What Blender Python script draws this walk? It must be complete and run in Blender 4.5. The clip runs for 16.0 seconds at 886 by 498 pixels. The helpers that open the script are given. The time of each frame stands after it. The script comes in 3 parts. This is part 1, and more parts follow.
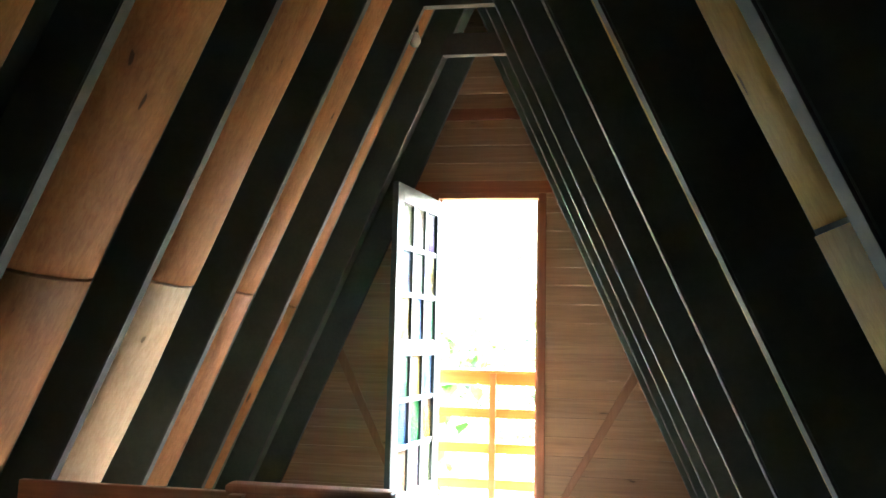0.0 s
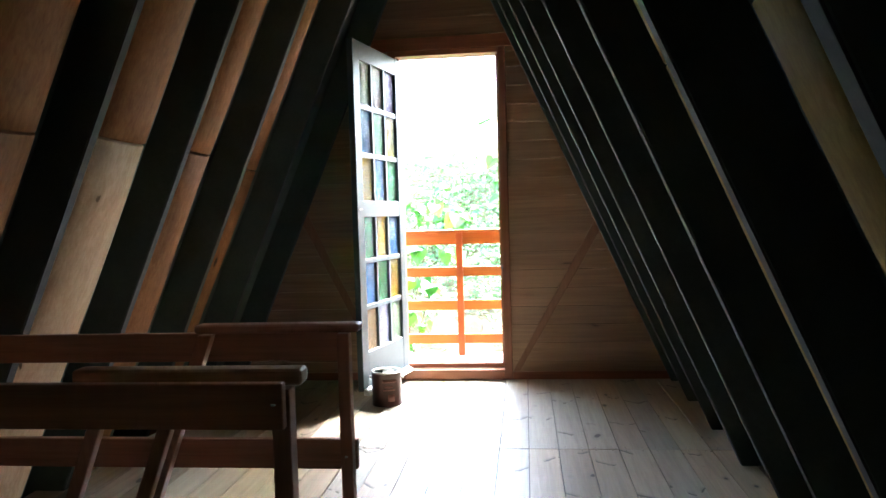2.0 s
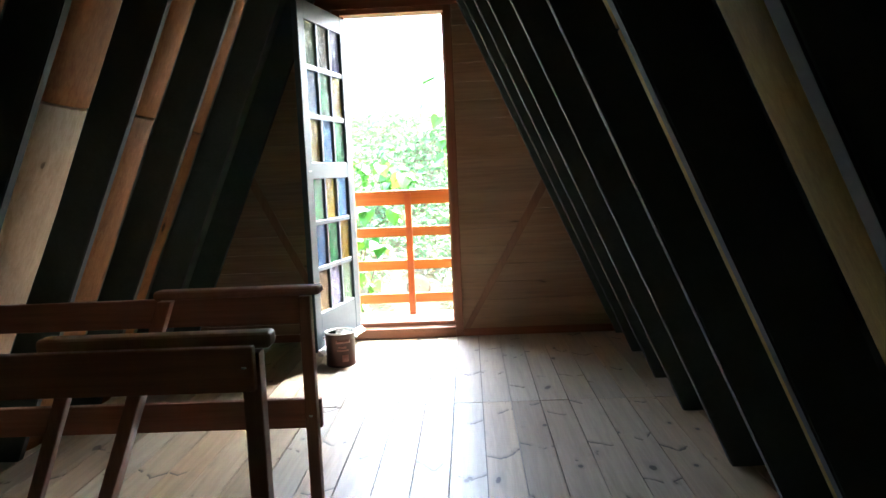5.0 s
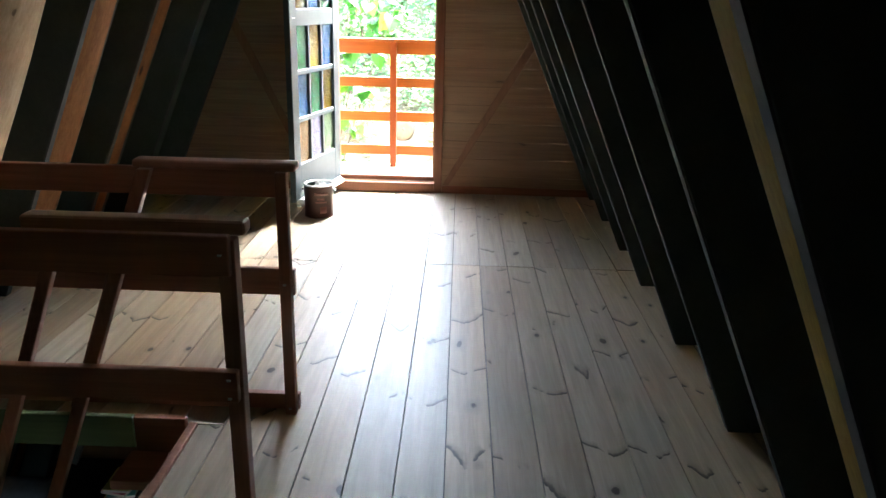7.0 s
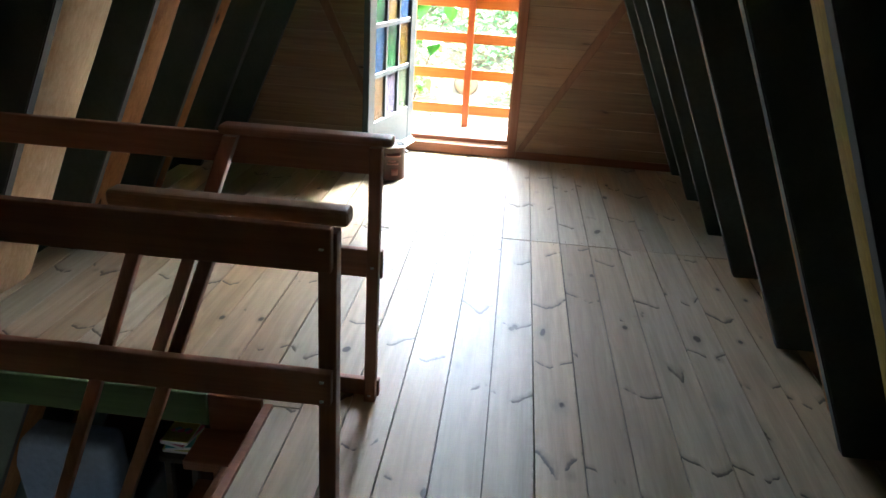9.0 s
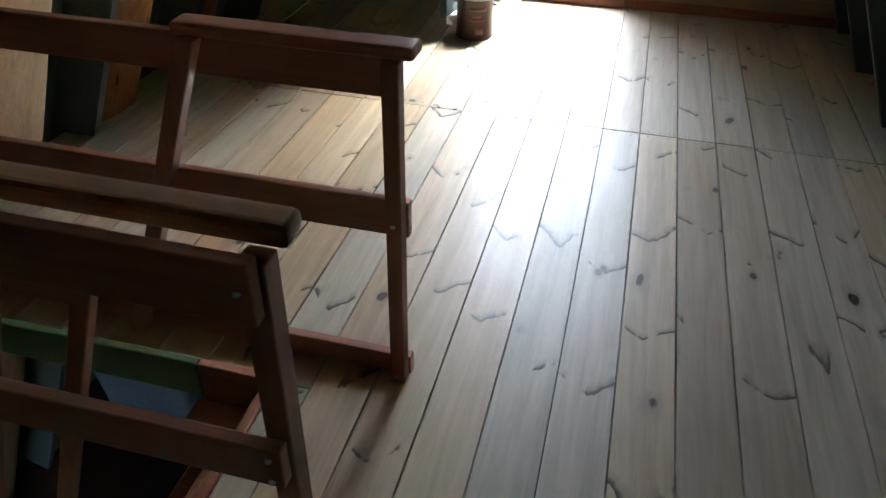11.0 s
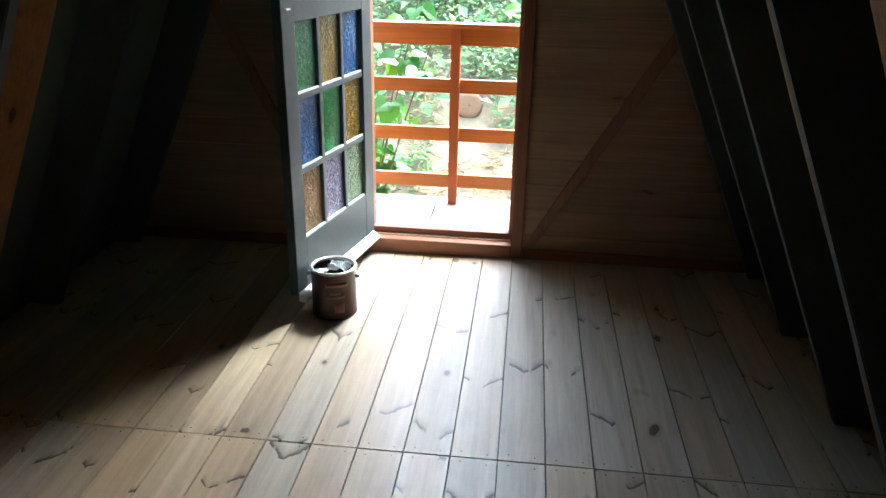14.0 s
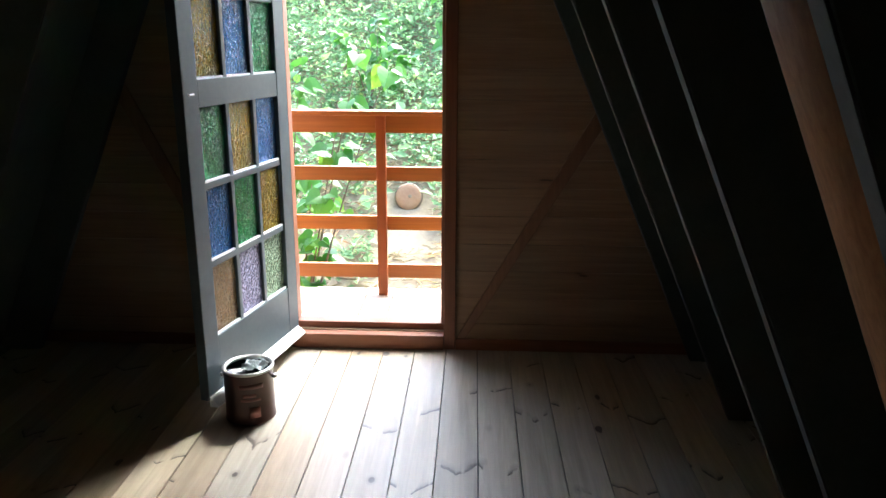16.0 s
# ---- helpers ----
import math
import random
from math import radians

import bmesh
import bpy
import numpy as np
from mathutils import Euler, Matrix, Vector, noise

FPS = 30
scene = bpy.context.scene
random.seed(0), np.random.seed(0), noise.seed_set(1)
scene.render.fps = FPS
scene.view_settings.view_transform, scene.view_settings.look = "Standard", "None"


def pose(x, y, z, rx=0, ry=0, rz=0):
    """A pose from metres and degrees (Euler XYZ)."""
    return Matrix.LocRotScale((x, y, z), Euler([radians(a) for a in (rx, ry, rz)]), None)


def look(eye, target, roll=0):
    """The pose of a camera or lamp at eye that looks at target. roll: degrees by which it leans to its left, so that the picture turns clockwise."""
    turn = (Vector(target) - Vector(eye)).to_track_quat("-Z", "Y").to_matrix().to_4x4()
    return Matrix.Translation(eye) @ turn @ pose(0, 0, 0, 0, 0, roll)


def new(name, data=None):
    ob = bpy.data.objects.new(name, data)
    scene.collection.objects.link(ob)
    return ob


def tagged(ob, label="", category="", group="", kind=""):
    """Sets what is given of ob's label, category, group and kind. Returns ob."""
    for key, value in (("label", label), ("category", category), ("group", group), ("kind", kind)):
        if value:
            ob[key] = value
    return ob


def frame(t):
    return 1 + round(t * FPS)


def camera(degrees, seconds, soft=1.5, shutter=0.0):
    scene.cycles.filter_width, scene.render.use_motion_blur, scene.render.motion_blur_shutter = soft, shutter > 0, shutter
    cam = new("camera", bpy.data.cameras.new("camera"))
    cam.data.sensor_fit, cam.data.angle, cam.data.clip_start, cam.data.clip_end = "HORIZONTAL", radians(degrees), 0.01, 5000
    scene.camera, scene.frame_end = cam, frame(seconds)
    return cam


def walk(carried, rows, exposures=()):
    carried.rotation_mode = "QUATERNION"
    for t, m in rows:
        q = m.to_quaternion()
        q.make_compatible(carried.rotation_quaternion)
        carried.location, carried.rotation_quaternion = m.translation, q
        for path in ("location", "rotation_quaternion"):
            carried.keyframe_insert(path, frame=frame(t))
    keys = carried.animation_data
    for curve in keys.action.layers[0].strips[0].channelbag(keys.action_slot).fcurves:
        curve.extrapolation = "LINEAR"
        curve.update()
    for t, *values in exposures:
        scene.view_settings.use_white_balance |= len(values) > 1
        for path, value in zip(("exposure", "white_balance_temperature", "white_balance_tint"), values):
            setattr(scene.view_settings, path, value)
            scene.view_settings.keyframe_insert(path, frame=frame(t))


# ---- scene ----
cam = camera(61.7, 16.0)
PATH = [
    (0, (0.48, -4.79, 1.198), (0.176, -2.827, 1.431), 1.35),
    (0.5, (0.504, -4.795, 1.166), (0.228, -2.819, 1.304), 0.1),
    (1, (0.509, -4.79, 1.12), (0.26, -2.807, 1.18), -0.7),
    (1.5, (0.491, -4.777, 1.087), (0.255, -2.791, 1.04), -1.4),
    (2, (0.513, -4.785, 1.072), (0.291, -2.799, 0.982), -1.7),
    (2.5, (0.491, -4.777, 1.057), (0.339, -2.789, 0.894), -2.2),
    (3, (0.495, -4.791, 1.055), (0.379, -2.8, 0.894), -2.6),
    (5.3, (0.477, -4.83, 1.097), (0.409, -2.843, 0.885), -2.7),
    (5.5, (0.496, -4.831, 1.117), (0.425, -2.846, 0.886), -3.0),
    (6, (0.514, -4.882, 1.178), (0.449, -2.942, 0.697), -2.0),
    (6.5, (0.528, -4.891, 1.224), (0.51, -2.97, 0.669), -0.9),
    (7, (0.514, -4.87, 1.233), (0.482, -2.974, 0.597), 1.5),
    (7.5, (0.496, -4.85, 1.242), (0.371, -2.965, 0.586), 2.4),
    (8, (0.463, -4.809, 1.254), (0.416, -2.931, 0.569), 1.5),
    (8.5, (0.376, -4.753, 1.267), (0.273, -2.884, 0.562), 3.5),
    (9, (0.353, -4.681, 1.263), (0.208, -2.838, 0.499), 3.7),
    (9.2, (0.346, -4.643, 1.254), (0.139, -2.817, 0.466), 3.6),
    (11.3, (0.424, -3.854, 1.251), (0.025, -2.34, 0.007), 1.2),
    (11.5, (0.44, -3.766, 1.266), (0.025, -2.279, -0.005), 1.4),
    (12, (0.457, -3.635, 1.281), (-0.021, -2.107, 0.083), 1.9),
    (12.5, (0.401, -3.507, 1.31), (0.236, -1.869, 0.174), 2.8),
    (13, (0.311, -3.384, 1.317), (0.324, -1.651, 0.32), 2.2),
    (13.5, (0.292, -3.28, 1.336), (0.225, -1.498, 0.432), 2.5),
    (14, (0.389, -3.129, 1.361), (0.191, -1.299, 0.577), 1.1),
    (14.5, (0.452, -3.045, 1.312), (0.233, -1.175, 0.637), 0.7),
    (15, (0.453, -2.991, 1.257), (0.342, -1.097, 0.624), 0.1),
    (15.5, (0.471, -2.981, 1.26), (0.383, -1.073, 0.666), 0.1),
    (16, (0.474, -2.977, 1.294), (0.397, -1.055, 0.748), 0.3),
]
walk(cam, [(t, look(eye, target, roll)) for t, eye, target, roll in PATH], [(0, 6.85, 5700, 2), (0.5, 6.55, 5750, 2), (1.5, 5.35, 5450, 3), (5.5, 5.0, 5600, 3), (9.0, 5.2, 5700, 1), (11.5, 4.85, 5600, -1), (12.5, 4.4, 5550, -2), (13, 4.18, 5550, -1), (14, 3.75, 5400, -1), (16, 3.65, 5500, 4)])

# ---- world, sun, exposure ----
world = bpy.data.worlds.new("sky")
scene.world = world
world.use_nodes = True
wn = world.node_tree
sky = wn.nodes.new("ShaderNodeTexSky")
sky.sky_type = "NISHITA"
sky.sun_disc = False
sky.sun_elevation = radians(56)
sky.sun_rotation = radians(31)
sky.dust_density = 6.0
wn.links.new(sky.outputs[0], wn.nodes["Background"].inputs[0])
wn.nodes["Background"].inputs[1].default_value = 0.15
sun = new("sun", bpy.data.lights.new("sun", "SUN"))
sun.data.energy = 0.7
sun.data.angle = radians(16.0)
sun.data.color = (1.0, 0.95, 0.86)
sun.matrix_world = look((0.45 * 20, 0.75 * 20, 1.3 * 20), (0, 0, 0))


# ---- materials ----
def material(name, rough=0.6, metal=0.0):
    m = bpy.data.materials.new(name)
    m.use_nodes = True
    b = m.node_tree.nodes["Principled BSDF"]
    b.inputs["Roughness"].default_value = rough
    b.inputs["Metallic"].default_value = metal
    return m, m.node_tree, b


def node(nt, kind, **inputs):
    n = nt.nodes.new(kind)
    for k, v in inputs.items():
        n.inputs[k.replace("_", " ")].default_value = v
    return n


def ramp(nt, fac, stops):
    r = nt.nodes.new("ShaderNodeValToRGB")
    el = r.color_ramp.elements
    while len(el) < len(stops):
        el.new(0.5)
    for e, (p, c) in zip(el, stops):
        e.position = p
        e.color = (*c, 1)
    nt.links.new(fac, r.inputs[0])
    return r.outputs[0]


def mix(nt, a, b, fac, mode="MIX"):
    m = nt.nodes.new("ShaderNodeMix")
    m.data_type = "RGBA"
    m.blend_type = mode
    for sock, v in ((m.inputs[6], a), (m.inputs[7], b), (m.inputs[0], fac)):
        if isinstance(v, (tuple, float, int)):
            sock.default_value = (*v, 1) if isinstance(v, tuple) else v
        else:
            nt.links.new(v, sock)
    return m.outputs[2]


def maths(nt, op, a, b=0.0):
    m = nt.nodes.new("ShaderNodeMath")
    m.operation = op
    for i, v in enumerate((a, b)):
        if isinstance(v, (int, float)):
            m.inputs[i].default_value = v
        else:
            nt.links.new(v, m.inputs[i])
    return m.outputs[0]


def coords(nt, scale, shift=True):
    """Object coordinates, each object with its own shift, stretched by scale."""
    tc = nt.nodes.new("ShaderNodeTexCoord")
    info = nt.nodes.new("ShaderNodeObjectInfo")
    add = nt.nodes.new("ShaderNodeVectorMath")
    add.operation = "MULTIPLY_ADD"
    comb = nt.nodes.new("ShaderNodeCombineXYZ")
    for i in range(3):
        nt.links.new(maths(nt, "MULTIPLY", info.outputs["Random"], (37.0, 91.0, 53.0)[i] if shift else 0.0), comb.inputs[i])
    nt.links.new(tc.outputs["Object"], add.inputs[0])
    add.inputs[1].default_value = (1, 1, 1)
    nt.links.new(comb.outputs[0], add.inputs[2])
    mp = nt.nodes.new("ShaderNodeMapping")
    mp.inputs["Scale"].default_value = scale
    nt.links.new(add.outputs[0], mp.inputs["Vector"])
    return mp.outputs[0], info.outputs["Random"]


def wood(name, dark, light, along, rough=0.5, knots=0.0, tone=0.25, bump=0.15, grain=1.0, spots=(7.0, 1.6), knot_colour=(0.05, 0.028, 0.016), tints=None):
    """Sawn wood with its grain along axis 'x', 'y' or 'z'."""
    m, nt, b = material(name, rough)
    ax = "xyz".index(along)

    def stretched(across, length):
        v = [across] * 3
        v[ax] = length
        return tuple(v)
    fine, rnd = coords(nt, stretched(70 * grain, 2.2))
    g = node(nt, "ShaderNodeTexNoise", Scale=1.0, Detail=6.0, Roughness=0.65, Distortion=0.6)
    nt.links.new(fine, g.inputs["Vector"])
    broad, _ = coords(nt, stretched(9, 0.9))
    g2 = node(nt, "ShaderNodeTexNoise", Scale=1.0, Detail=3.0, Roughness=0.6, Distortion=1.0)
    nt.links.new(broad, g2.inputs["Vector"])
    f = maths(nt, "ADD", maths(nt, "MULTIPLY", g.outputs[0], 0.55), maths(nt, "MULTIPLY", g2.outputs[0], 0.45))
    col = ramp(nt, f, [(0.32, dark), (0.68, light)])
    shade = ramp(nt, rnd, tints or [(0.0, (1 - tone,) * 3), (0.5, (1, 1 - tone * 0.2, 1 - tone * 0.4)), (1.0, (1 + tone * 0.25,) * 3)])
    col = mix(nt, col, shade, 1.0, "MULTIPLY")
    if knots:
        kv, _ = coords(nt, stretched(spots[0], spots[1]))
        wob = node(nt, "ShaderNodeTexNoise", Scale=2.3, Detail=3.0)
        nt.links.new(kv, wob.inputs["Vector"])
        kd = nt.nodes.new("ShaderNodeVectorMath")
        kd.operation = "MULTIPLY_ADD"
        nt.links.new(wob.outputs["Color"], kd.inputs[0])
        kd.inputs[1].default_value = (0.35, 0.35, 0.35)
        nt.links.new(kv, kd.inputs[2])
        vo = node(nt, "ShaderNodeTexVoronoi", Scale=1.0, Randomness=1.0)
        nt.links.new(kd.outputs[0], vo.inputs["Vector"])
        halo = ramp(nt, vo.outputs["Distance"], [(0.0, (0.6, 0.6, 0.6)), (0.24, (0, 0, 0))])
        core = ramp(nt, vo.outputs["Distance"], [(0.075, (1, 1, 1)), (0.10, (0, 0, 0))])
        some = ramp(nt, vo.outputs["Color"], [(0.42, (0, 0, 0)), (0.45, (1, 1, 1))])
        col = mix(nt, col, tuple(0.6 * c for c in dark), mix(nt, halo, some, 1.0, "MULTIPLY"))
        k = maths(nt, "MULTIPLY", mix(nt, core, some, 1.0, "MULTIPLY"), knots)
        col = mix(nt, col, knot_colour, k)
    nt.links.new(col, b.inputs["Base Color"])
    rr = ramp(nt, g2.outputs[0], [(0.3, (max(rough - 0.1, 0.05),) * 3), (0.7, (min(rough + 0.12, 1),) * 3)])
    nt.links.new(rr, b.inputs["Roughness"])
    bp = node(nt, "ShaderNodeBump", Strength=bump, Distance=0.003)
    nt.links.new(f, bp.inputs["Height"])
    nt.links.new(bp.outputs[0], b.inputs["Normal"])
    return m


def speckled(name, a, c, scale, rough=0.7, bump=0.2, metal=0.0, detail=5.0):
    m, nt, b = material(name, rough, metal)
    v, rnd = coords(nt, (scale,) * 3)
    n = node(nt, "ShaderNodeTexNoise", Scale=1.0, Detail=detail, Roughness=0.65)
    nt.links.new(v, n.inputs["Vector"])
    v2, _ = coords(nt, (scale * 0.13,) * 3)
    n2 = node(nt, "ShaderNodeTexNoise", Scale=1.0, Detail=2.0)
    nt.links.new(v2, n2.inputs["Vector"])
    f = maths(nt, "ADD", maths(nt, "MULTIPLY", n.outputs[0], 0.5), maths(nt, "MULTIPLY", n2.outputs[0], 0.5))
    nt.links.new(ramp(nt, f, [(0.3, a), (0.7, c)]), b.inputs["Base Color"])
    bp = node(nt, "ShaderNodeBump", Strength=bump, Distance=0.004)
    nt.links.new(n.outputs[0], bp.inputs["Height"])
    nt.links.new(bp.outputs[0], b.inputs["Normal"])
    return m


def glass(name, colour, tint=0.12):
    """Hammered coloured glass: clear body that also scatters some light."""
    m, nt, b = material(name, 0.03)
    v, _ = coords(nt, (105, 105, 85))
    n = node(nt, "ShaderNodeTexVoronoi", Scale=1.0)
    n.feature = "SMOOTH_F1"
    nt.links.new(v, n.inputs["Vector"])
    bp = node(nt, "ShaderNodeBump", Strength=1.0, Distance=0.012)
    nt.links.new(n.outputs["Distance"], bp.inputs["Height"])
    b.inputs["Base Color"].default_value = (*colour, 1)
    b.inputs["Transmission Weight"].default_value = 1.0 - tint
    b.inputs["IOR"].default_value = 1.5
    nt.links.new(bp.outputs[0], b.inputs["Normal"])
    return m


def leafy(name, a, c, back=0.35):
    m, nt, b = material(name, 0.30)
    geo = nt.nodes.new("ShaderNodeNewGeometry")
    col = ramp(nt, geo.outputs["Random Per Island"], [(0.0, a), (0.8, c), (1.0, (c[0] * 1.7, c[1] * 1.25, c[2]))])
    nt.links.new(col, b.inputs["Base Color"])
    tr = nt.nodes.new("ShaderNodeBsdfTranslucent")
    nt.links.new(col, tr.inputs[0])
    ms = nt.nodes.new("ShaderNodeMixShader")
    ms.inputs[0].default_value = back
    nt.links.new(b.outputs[0], ms.inputs[1])
    nt.links.new(tr.outputs[0], ms.inputs[2])
    nt.links.new(ms.outputs[0], nt.nodes["Material Output"].inputs[0])
    return m


PINE_TINTS = [(0.0, (0.68, 0.58, 0.48)), (0.25, (1.0, 0.98, 0.94)), (0.45, (0.78, 0.80, 0.82)), (0.6, (1.05, 1.0, 0.92)), (0.8, (0.98, 0.84, 0.66)), (1.0, (0.78, 0.68, 0.56))]
FLOOR_PINE = wood("floor_pine", (0.34, 0.285, 0.205), (0.60, 0.54, 0.425), "y", 0.46, knots=1.0, bump=0.12, grain=0.6, spots=(6.5, 3.4), tints=PINE_TINTS)


def branch_marks(m):
    """V-shaped dark branch marks, mirrored about each plank's middle, and a satin varnish."""
    nt = m.node_tree
    b = nt.nodes["Principled BSDF"]
    tc = nt.nodes.new("ShaderNodeTexCoord")
    info = nt.nodes.new("ShaderNodeObjectInfo")
    sep = nt.nodes.new("ShaderNodeSeparateXYZ")
    nt.links.new(tc.outputs["Object"], sep.inputs[0])
    v, _ = coords(nt, (16, 9, 9))
    n = node(nt, "ShaderNodeTexNoise", Scale=1.0, Detail=4.0, Roughness=0.6)
    nt.links.new(v, n.inputs["Vector"])
    off = maths(nt, "MULTIPLY", maths(nt, "SUBTRACT", info.outputs["Random"], 0.5), 0.05)
    ax = maths(nt, "ABSOLUTE", maths(nt, "ADD", sep.outputs[0], off))
    run = maths(nt, "SUBTRACT", sep.outputs[1], maths(nt, "MULTIPLY", ax, 0.9))
    run = maths(nt, "ADD", run, maths(nt, "MULTIPLY", n.outputs[0], 0.07))
    v3, _ = coords(nt, (0.5, 1.7, 1.0))
    n3 = node(nt, "ShaderNodeTexNoise", Scale=1.0, Detail=1.0)
    nt.links.new(v3, n3.inputs["Vector"])
    run = maths(nt, "ADD", run, maths(nt, "MULTIPLY", n3.outputs[0], 0.45))
    cell = maths(nt, "FRACT", maths(nt, "ADD", maths(nt, "MULTIPLY", run, 1.9), maths(nt, "MULTIPLY", info.outputs["Random"], 17.0)))
    line = ramp(nt, cell, [(0.0, (0, 0, 0)), (0.004, (1, 1, 1)), (0.018, (0.9, 0.9, 0.9)), (0.035, (0.3, 0.3, 0.3)), (0.085, (0, 0, 0))])
    v2, _ = coords(nt, (16, 4, 9))
    n2 = node(nt, "ShaderNodeTexNoise", Scale=1.0, Detail=2.0)
    nt.links.new(v2, n2.inputs["Vector"])
    gate = ramp(nt, n2.outputs[0], [(0.49, (0, 0, 0)), (0.535, (1, 1, 1))])
    k = mix(nt, line, gate, 1.0, "MULTIPLY")
    old = b.inputs["Base Color"].links[0].from_socket
    marked = mix(nt, old, (0.045, 0.027, 0.015), k)
    v4, _ = coords(nt, (8.0, 5.0, 1.0))
    pin = node(nt, "ShaderNodeTexVoronoi", Scale=1.0, Randomness=1.0)
    nt.links.new(v4, pin.inputs["Vector"])
    eye_knot = ramp(nt, pin.outputs["Distance"], [(0.05, (1, 1, 1)), (0.075, (0.75, 0.75, 0.75)), (0.085, (0.3, 0.3, 0.3)), (0.17, (0, 0, 0))])
    few = ramp(nt, pin.outputs["Color"], [(0.55, (0, 0, 0)), (0.57, (1, 1, 1))])
    marked = mix(nt, marked, (0.05, 0.032, 0.02), mix(nt, eye_knot, few, 1.0, "MULTIPLY"))
    nt.links.new(marked, b.inputs["Base Color"])
    b.inputs["Coat Weight"].default_value = 0.45
    b.inputs["Coat Roughness"].default_value = 0.42
    return m


branch_marks(FLOOR_PINE)
WALL_PINE = wood("wall_pine", (0.24, 0.145, 0.088), (0.41, 0.28, 0.18), "x", 0.5, knots=0.7, tone=0.2, spots=(13, 2.6))
LOG = wood("log_wood", (0.19, 0.088, 0.035), (0.36, 0.19, 0.085), "z", 0.8, knots=0.85, tone=0.1, bump=0.2, spots=(9, 1.5), tints=[(0, (0.9, 0.85, 0.8)), (1, (1.05, 0.98, 0.9))])
LOG_PALE = wood("peeled_log_wood", (0.42, 0.29, 0.17), (0.64, 0.50, 0.34), "z", 0.8, knots=0.85, tone=0.1, bump=0.2, spots=(9, 1.5))
LOG_YELLOW = wood("yellow_log_wood", (0.22, 0.145, 0.03), (0.37, 0.265, 0.065), "z", 0.8, knots=0.85, tone=0.1, bump=0.2, spots=(9, 1.5))
for m in (LOG, LOG_PALE, LOG_YELLOW):
    m.node_tree.nodes["Principled BSDF"].inputs["Specular IOR Level"].default_value = 0.12
REDWOOD = wood("red_stained_wood", (0.27, 0.12, 0.072), (0.48, 0.24, 0.15), "x", 0.38, knots=0.4, tone=0.2)
REDWOOD_UP = wood("red_stained_upright", (0.27, 0.12, 0.072), (0.48, 0.24, 0.15), "z", 0.38, knots=0.4, tone=0.2)
TRIM = wood("red_trim", (0.20, 0.072, 0.036), (0.34, 0.14, 0.075), "x", 0.45, knots=0.3)
TRIM_UP = wood("red_trim_upright", (0.20, 0.072, 0.036), (0.34, 0.14, 0.075), "z", 0.45, knots=0.3)
BRACE = wood("brace_wood", (0.19, 0.095, 0.055), (0.31, 0.175, 0.105), "z", 0.55, knots=0.3)
CAPWOOD = wood("worn_cap_wood", (0.30, 0.175, 0.095), (0.52, 0.34, 0.20), "x", 0.45, knots=0.5)
DECKRAIL = wood("orange_rail_wood", (0.35, 0.112, 0.013), (0.55, 0.20, 0.028), "x", 0.4, knots=0.4)
DECKRAIL_UP = wood("orange_post_wood", (0.28, 0.075, 0.016), (0.43, 0.13, 0.03), "z", 0.4, knots=0.3)
DECKWOOD = wood("deck_wood", (0.46, 0.38, 0.29), (0.64, 0.56, 0.45), "y", 0.55, knots=0.4)
ROOF_DARK = speckled("dark_roof_board", (0.045, 0.066, 0.058), (0.074, 0.099, 0.087), 60, 0.75)
EDGE_GREY = speckled("dark_grey_paint", (0.05, 0.056, 0.06), (0.08, 0.087, 0.092), 40, 0.8, 0.1)
DOOR_PAINT = speckled("grey_blue_paint", (0.044, 0.07, 0.084), (0.07, 0.10, 0.115), 45, 0.42, 0.08)
WHITE_STRIP = speckled("white_strip", (0.70, 0.71, 0.72), (0.84, 0.85, 0.86), 30, 0.4, 0.05)
GREEN_BEAM = wood("green_beam_paint", (0.055, 0.105, 0.035), (0.10, 0.18, 0.06), "x", 0.6, knots=0.3)
CAN_RED = speckled("can_red_print", (0.032, 0.009, 0.008), (0.055, 0.013, 0.011), 20, 0.35, 0.03)
STEEL = speckled("tinned_steel", (0.50, 0.50, 0.48), (0.66, 0.66, 0.64), 40, 0.3, 0.05, 1.0)
DARK_PAINT = speckled("dark_paint", (0.012, 0.014, 0.014), (0.03, 0.034, 0.035), 30, 0.15, 0.1)
RAG = speckled("paint_rag", (0.42, 0.46, 0.48), (0.62, 0.66, 0.68), 60, 0.6, 0.4)
LABEL_PALE = speckled("label_pale_print", (0.16, 0.06, 0.052), (0.22, 0.10, 0.088), 60, 0.4, 0.02)
BULB = speckled("white_bulb", (0.74, 0.72, 0.68), (0.82, 0.80, 0.76), 10, 0.25, 0.0)
BLACK = speckled("black_cable", (0.01, 0.01, 0.01), (0.025, 0.025, 0.025), 80, 0.5, 0.05)
FABRIC = speckled("blue_grey_fabric", (0.10, 0.13, 0.175), (0.16, 0.20, 0.26), 220, 0.9, 0.3)
DARKWOOD = wood("dark_wood", (0.02, 0.014, 0.01), (0.05, 0.034, 0.025), "x", 0.4)
PAPER = speckled("paper", (0.66, 0.64, 0.58), (0.78, 0.76, 0.70), 90, 0.7, 0.1)
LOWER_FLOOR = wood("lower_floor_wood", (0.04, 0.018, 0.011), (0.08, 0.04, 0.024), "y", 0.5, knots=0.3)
SOIL = speckled("dry_soil", (0.13, 0.095, 0.055), (0.30, 0.24, 0.155), 14, 0.95, 0.8)
BARK = speckled("bark", (0.10, 0.07, 0.045), (0.22, 0.16, 0.11), 40, 0.9, 0.8)
CUTWOOD = speckled("cut_wood", (0.24, 0.125, 0.06), (0.38, 0.22, 0.12), 25, 0.8, 0.3)
